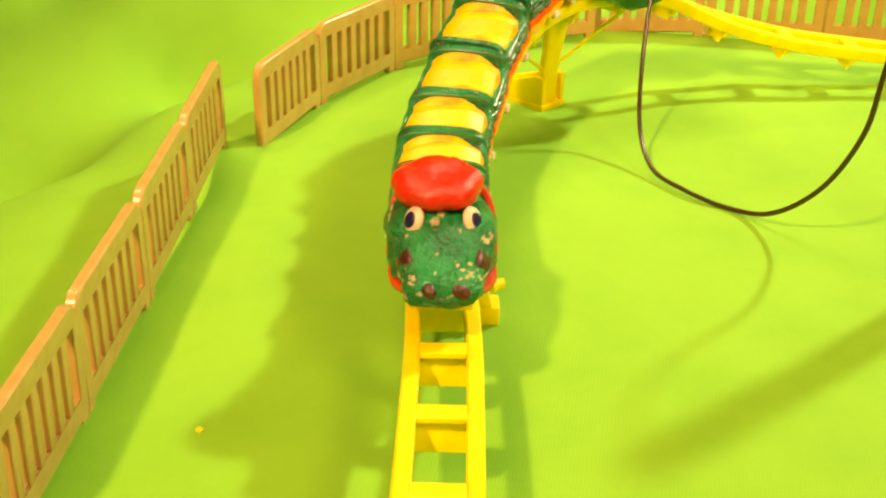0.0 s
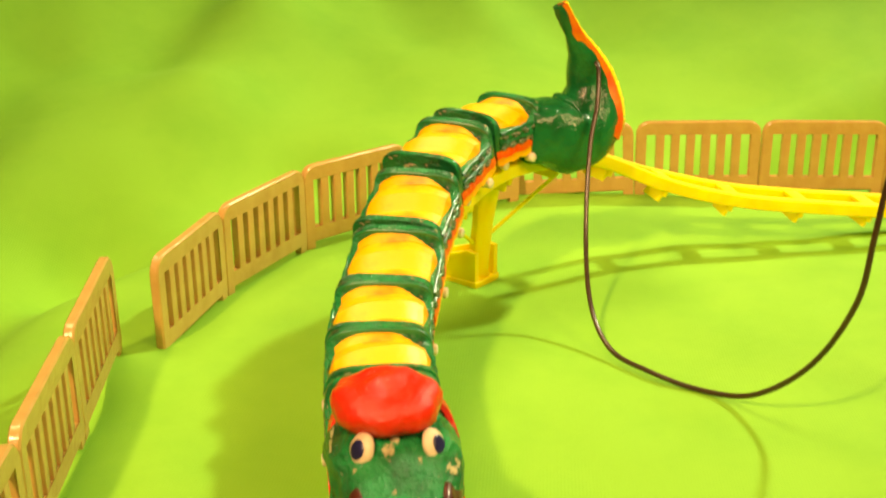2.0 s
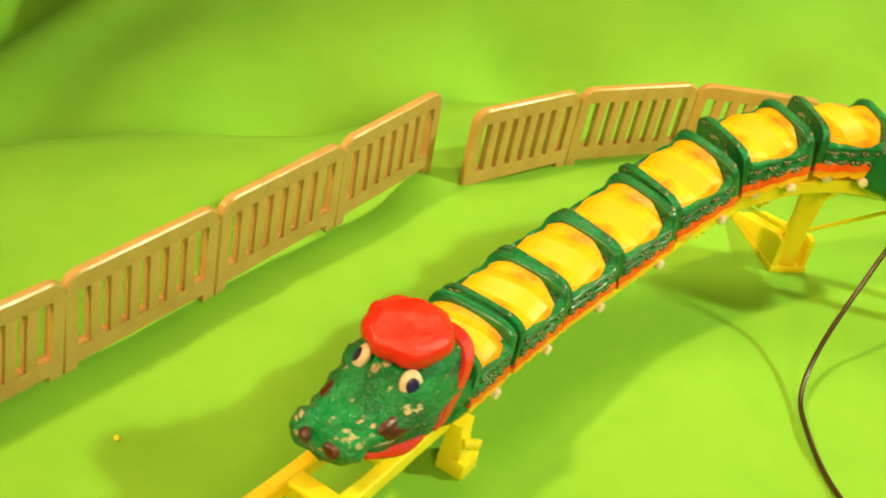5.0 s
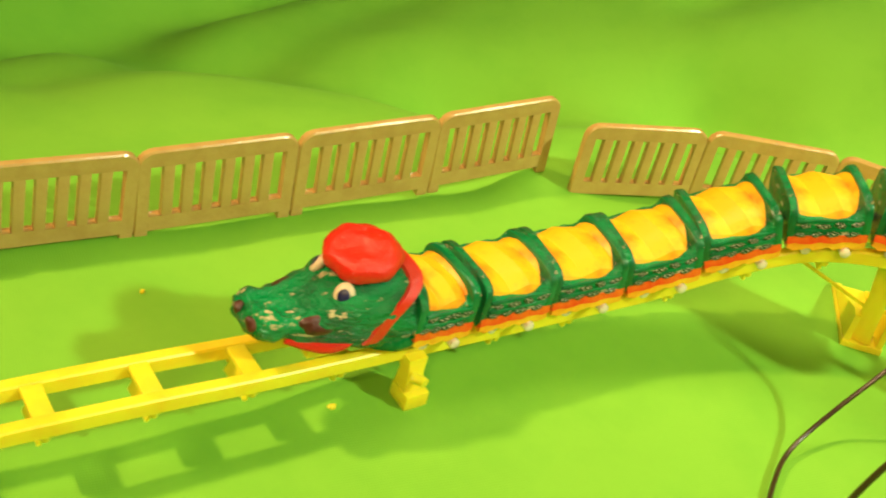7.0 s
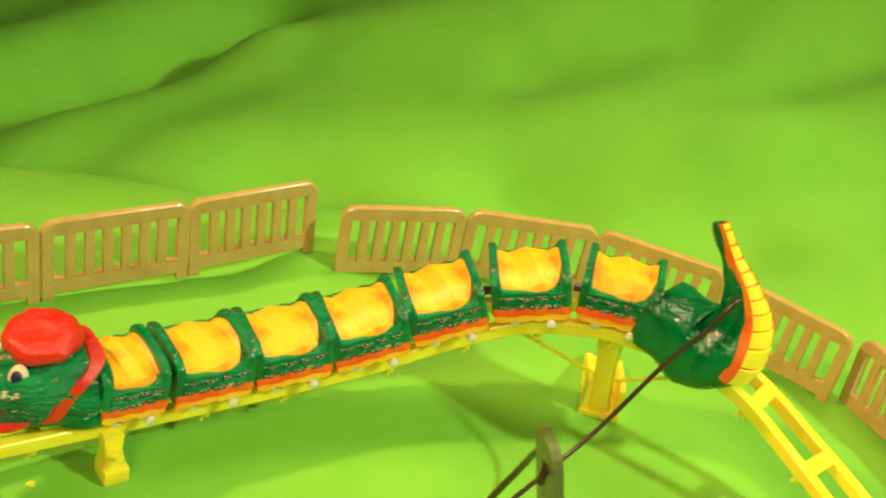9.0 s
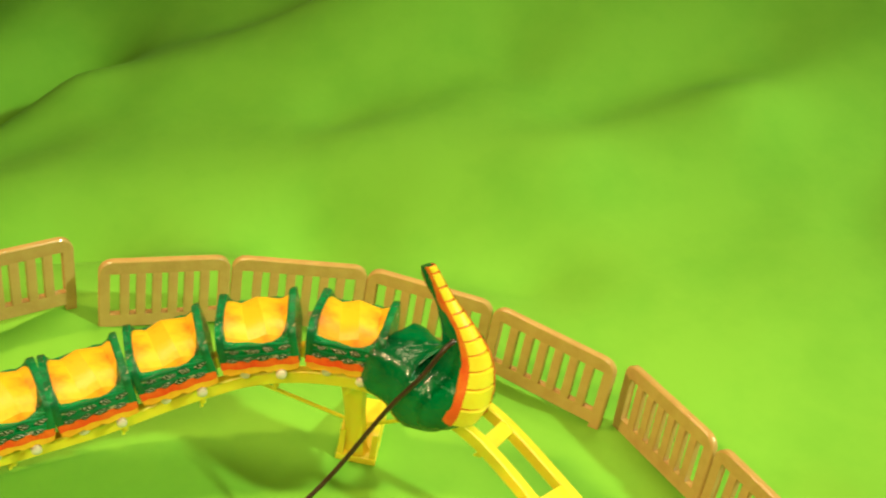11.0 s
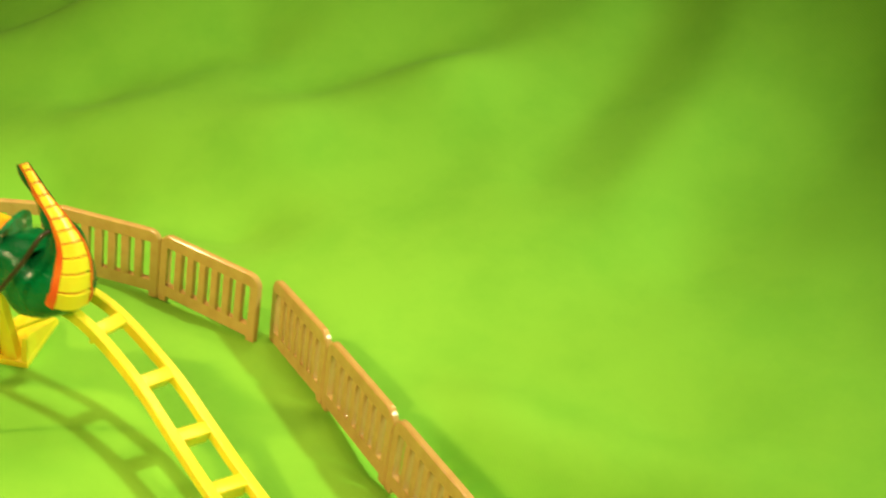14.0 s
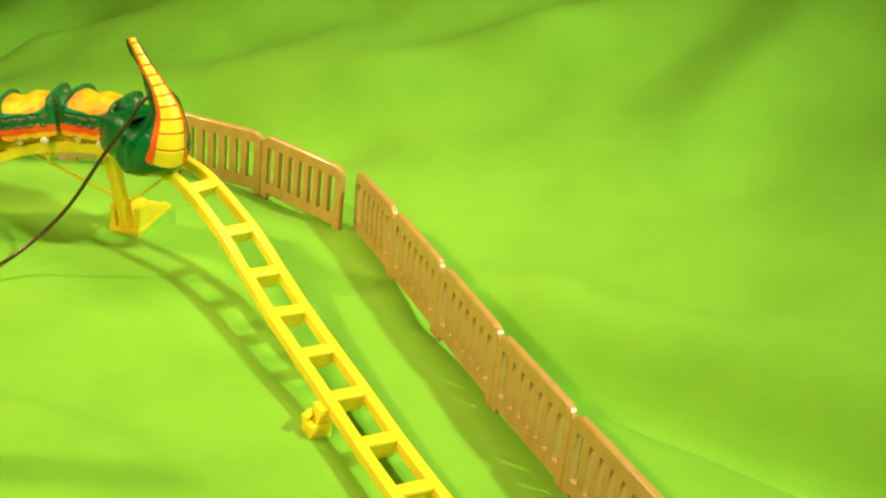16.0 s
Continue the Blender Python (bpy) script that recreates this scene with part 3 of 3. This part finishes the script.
def make_tail():
    """The last car: a lump with an upright tail that has a yellow plated underside facing +x."""
    m = Matrix.Translation((2.85, 2.35, 3.8)) @ Matrix.Rotation(radians(-13), 4, "Z")
    tail = thing("crocodile_tail_car", m, "dark green toy crocodile tail car with an upright yellow-plated tail", "toy car")
    spine = catmull([(-0.12, 0, 0.86), (0.75, 0, 0.74), (1.55, 0, 0.66), (2.1, 0.08, 1.10), (2.2, 0.22, 2.0), (1.90, 0.08, 2.78), (1.40, -0.14, 3.55), (0.86, -0.38, 4.42)], 5)
    sizes = catmull([(1.05, 0.80, 0), (1.09, 0.94, 0), (1.12, 1.12, 0), (0.96, 1.04, 0), (0.66, 0.72, 0), (0.42, 0.44, 0), (0.27, 0.22, 0), (0.18, 0.15, 0)], 5)
    bm = bmesh.new()
    rings, outer = [], []
    for i, p in enumerate(spine):
        t = (spine[min(i + 1, len(spine) - 1)] - spine[max(i - 1, 0)]).normalized()
        out = t.cross(Vector((0, 1, 0))).normalized()
        w, h = sizes[i].x, sizes[i].y
        across = Vector((0, 1, 0))
        twist = Matrix.Rotation(radians(-20) * min(1.0, max(0.0, (i - 9) / 8)), 3, t)
        out, across = twist @ out, twist @ across
        pts = []
        for k in range(24):
            a = 2 * math.pi * k / 24
            c, sn = math.cos(a), math.sin(a)
            q = 0.5 + 0.25 * min(1.0, i / 12)
            pts.append(p + across * w * math.copysign(abs(sn) ** q, sn) + out * h * math.copysign(abs(c) ** q, c))
        rings.append(pts)
        outer.append((p, across, out, w, h))
    rings.insert(0, [v.lerp(spine[0], 0.14) - Vector((0.07, 0, 0)) for v in rings[0]])
    loft(bm, rings)
    rough_up(bm, 0.11, 1.3, 6.0)
    rough_up(bm, 0.04, 3.2, 2.0)
    part("body", bm, GREEN_TAIL, tail, crease=70)
    sign = 1 if outer[20][2].x > 0 else -1
    start, count = 14, len(spine) - 15

    def under(at, f, lift):
        i = min(int(at), len(outer) - 2)
        p, across, out, w, h = [a0 + (b0 - a0) * (at - i) for a0, b0 in zip(outer[i], outer[i + 1])]
        return p + across * w * 0.70 * f + out * sign * (h * (1 - 0.26 * f * f) + lift)

    for side in (-1, 1):
        bm = bmesh.new()
        rings = []
        for i in range(start, start + count + 1):
            rings.append([under(i, side * 0.80, 0.14), under(i, side * 1.02, 0.12), under(i, side * 1.10, -0.10), under(i, side * 0.80, -0.12)])
        loft(bm, rings)
        part("belly_edge", bm, EDGE, tail, "red-orange painted edge")
    bm = bmesh.new()
    loft(bm, [[under(i, f, 0.07) for f in (-0.9, -0.45, 0, 0.45, 0.9)] for i in range(start, start + count + 1)], closed=False)
    part("belly_groove", bm, EDGE, tail)
    i = start
    while i < start + count:
        j = min(i + 2, start + count)
        bm = bmesh.new()
        rings = []
        for q, lift in ((i + 0.10, 0.06), (i + 0.16, 0.13), (j - 0.16, 0.145), (j - 0.10, 0.06)):
            rings.append([under(q, f, lift) for f in (-0.8, -0.4, 0, 0.4, 0.8)])
        loft(bm, rings, closed=False)
        part("belly_plate", bm, YELLOW, tail)
        i = j
    bm = bmesh.new()
    box(bm, 0.0, 1.5, -0.98, 0.98, 0.16, 0.42, 0.06)
    part("skirt", bm, SKIRT, tail, "orange-red painted lower skirt")


make_tail()


# ---- the fences ----
def make_panel_parts(fence, a, b, first):
    """One fence panel from a to b, with rounded top corners and nine slats."""
    a, b = Vector(a), Vector(b)
    run = b - a
    length = run.length
    t = run.normalized()
    left = Vector((-t.y, t.x, 0)).normalized()
    m = Matrix((t, left, t.cross(left))).transposed().to_4x4()
    m.translation = a
    H, T, r = 2.68, 0.13, 0.46
    gap = 0.008
    x0, x1, z0, z1 = gap, length - gap, 0.10, H
    outer = []
    for cx, cz, a0 in ((x1 - r, z1 - r, 0), (x0 + r, z1 - r, 90)):
        for k in range(6):
            q = radians(a0 + 90 * k / 5)
            outer.append((cx + r * math.cos(q), cz + r * math.sin(q)))
    outer += [(x0, z0), (x1, z0)]
    ix0, ix1, iz0, iz1 = x0 + 0.32, x1 - 0.32, 0.56, H - 0.44
    inner = []
    for x, z in outer[:-2]:
        inner.append((min(max(x, ix0), ix1), iz1))
    for k in range(6):
        inner[k] = (ix1, iz1) if k < 5 else (ix1 - 0.02, iz1)
        inner[6 + k] = (ix0, iz1) if k > 0 else (ix0 + 0.02, iz1)
    inner += [(ix0, iz0), (ix1, iz0)]
    bm = bmesh.new()
    rings = []
    n = len(outer)
    c = 0.045
    mid = ((x0 + x1) / 2, (z0 + z1) / 2)

    def inset(p, d):
        return (p[0] + math.copysign(d, mid[0] - p[0]), p[1] + math.copysign(d, mid[1] - p[1]))

    loops = []
    for pts, y, d in ((inner, -T, -c), (outer, -T, c), (outer, -T + c, 0), (outer, T - c, 0), (outer, T, c), (inner, T, -c), (inner, T - c, 0), (inner, -T + c, 0)):
        loops.append([bm.verts.new((*[inset(p, d)[0]], y, inset(p, d)[1])) for p in pts])
    for p, q in zip(loops, loops[1:] + loops[:1]):
        for k in range(n):
            bm.faces.new((p[k], p[(k + 1) % n], q[(k + 1) % n], q[k]))
    bmesh.ops.remove_doubles(bm, verts=bm.verts, dist=0.004)
    for fx in (x0, x1 - 0.40):
        box(bm, fx + 0.02, fx + 0.38, -T + 0.01, T - 0.01, -0.12, 0.16, 0.03)
    panel = part("panel", bm, BROWN, fence, m=None, crease=30)
    m2 = m.copy()
    m2.translation = m.translation * CM
    panel.matrix_basis = m2
    count = 7
    pitch = (ix1 - ix0) / count
    bm = bmesh.new()
    box(bm, -0.155, 0.155, -0.118, 0.118, 0.50, H - 0.38, 0.04)
    slat = part("slat", bm, BROWN, panel)
    for k in range(1, count):
        ob = slat if k == 1 else new("slat", slat.data)
        ob.parent = panel
        ob.matrix_basis = Matrix.Translation(((ix0 + pitch * k) * CM, 0, 0))


def make_fence(corners, label):
    fence = thing("fence", Matrix.Identity(4), label, "toy fence", "fences round the track")
    for k in range(len(corners) - 1):
        make_panel_parts(fence, corners[k], corners[k + 1], k == 0)


make_fence([(-9.15, 3.62, 0.42), (-11.38, -0.16, 0.14), (-13.68, -4.15, 0.02), (-16.05, -8.07, -0.1), (-18.3, -11.95, 0.0), (-20.6, -15.8, 0.0)],
           "straight run of brown plastic toy fence panels on the cloth")
make_fence([(-8.10, 3.42, -0.04), (-5.0, 6.33, 0.04), (-1.14, 8.70, 0.06), (3.2, 9.52, 0.06), (7.75, 9.05, 0.0)],
           "curved run of brown plastic toy fence panels behind the train")
make_fence([(8.07, 9.65, -0.14), (11.65, 7.15, 0.06), (15.38, 4.6, 0.08), (19.17, 2.09, 0.02), (23.01, -0.33, 0.0), (26.8, -2.7, 0.0), (30.6, -5.1, 0.0)],
           "long run of brown plastic toy fence panels beside the track")


# ---- the cable and its post ----
def make_cable():
    pts = [(4.85, 1.6, 6.55), (4.7, 1.25, 6.35), (4.35, 0.85, 5.5), (3.75, 0.4, 4.4), (2.85, -0.6, 2.3), (2.0, -1.9, 0.85), (1.5, -3.3, 0.2), (1.5, -4.7, 0.12), (1.75, -6.3, 0.16), (2.1, -7.7, 0.5),
           (2.4, -9.0, 1.7), (2.58, -9.85, 3.4), (2.72, -10.0, 4.9), (3.08, -10.0, 6.5), (3.68, -10.2, 8.2), (4.18, -10.9, 9.6), (4.45, -11.5, 9.95), (4.6, -12.2, 9.9)]
    bm = bmesh.new()
    tube(bm, catmull(pts, 8), 0.068, 10)
    tagged(part("cable", bm, WIRE), "thin dark brown cable looping from the tail to the post", "cable")


make_cable()


def make_post():
    """An upright perforated metal strip."""
    ob = thing("perforated_post", Matrix.Translation((7.3, -11.7, 0)) @ Matrix.Rotation(radians(-15.6), 4, "Y") @ Matrix.Rotation(radians(-50), 4, "Z"), "slightly leaning perforated green-grey metal strip on the cloth", "post")
    bm = bmesh.new()
    w, t = 0.52, 0.09
    pitch = 0.62
    n = 17
    for k in range(n):
        z0, zc = k * pitch, (k + 0.5) * pitch
        h = pitch / 2
        hole = [(0.15 * math.cos(a), zc + 0.15 * math.sin(a)) for a in (math.pi * q / 8 for q in range(16))]
        rim = [(w * a, zc + h * b) for a, b in ((1, 0), (1, 0.5), (1, 1), (0.5, 1), (0, 1), (-0.5, 1), (-1, 1), (-1, 0.5), (-1, 0), (-1, -0.5), (-1, -1), (-0.5, -1), (0, -1), (0.5, -1), (1, -1), (1, -0.5))]
        loops = [[bm.verts.new((x, y, z)) for x, z in pts] for pts, y in ((hole, -t), (rim, -t), (rim, t), (hole, t))]
        for a, b in ((0, 1), (2, 3), (3, 0)):
            for q in range(16):
                bm.faces.new((loops[a][q], loops[a][(q + 1) % 16], loops[b][(q + 1) % 16], loops[b][q]))
        for q in range(16):
            if abs(rim[q][0]) > w - 0.01 and abs(rim[(q + 1) % 16][0]) > w - 0.01:
                bm.faces.new((loops[1][q], loops[1][(q + 1) % 16], loops[2][(q + 1) % 16], loops[2][q]))
    bmesh.ops.remove_doubles(bm, verts=bm.verts, dist=0.002)
    top = n * pitch
    loft(bm, [[Vector((w * math.cos(a), y, top + 0.3 * math.sin(a))) for a in (math.pi * k / 8 for k in range(9))] for y in (-t, t)])
    part("strip", bm, POST, ob, crease=30)


make_post()


# ---- small bits on the cloth ----
def make_flake(x, y, size, seed):
    bm = bmesh.new()
    bmesh.ops.create_icosphere(bm, subdivisions=2, radius=1.0, matrix=Matrix.Diagonal((size, size * 0.6, size * 0.35, 1)))
    rough_up(bm, size * 0.5, 2.5 / size, seed)
    m = Matrix.Rotation(seed, 4, "Z")
    m.translation = (x, y, cloth_z(x, y) + size * 0.2)
    tagged(part("plastic_crumb", bm, YELLOW, m=m), "small orange-yellow crumb of plastic on the cloth", "crumb", "plastic crumbs")


make_flake(-8.25, -9.95, 0.13, 1.0)
make_flake(-14.2, -9.8, 0.10, 2.2)
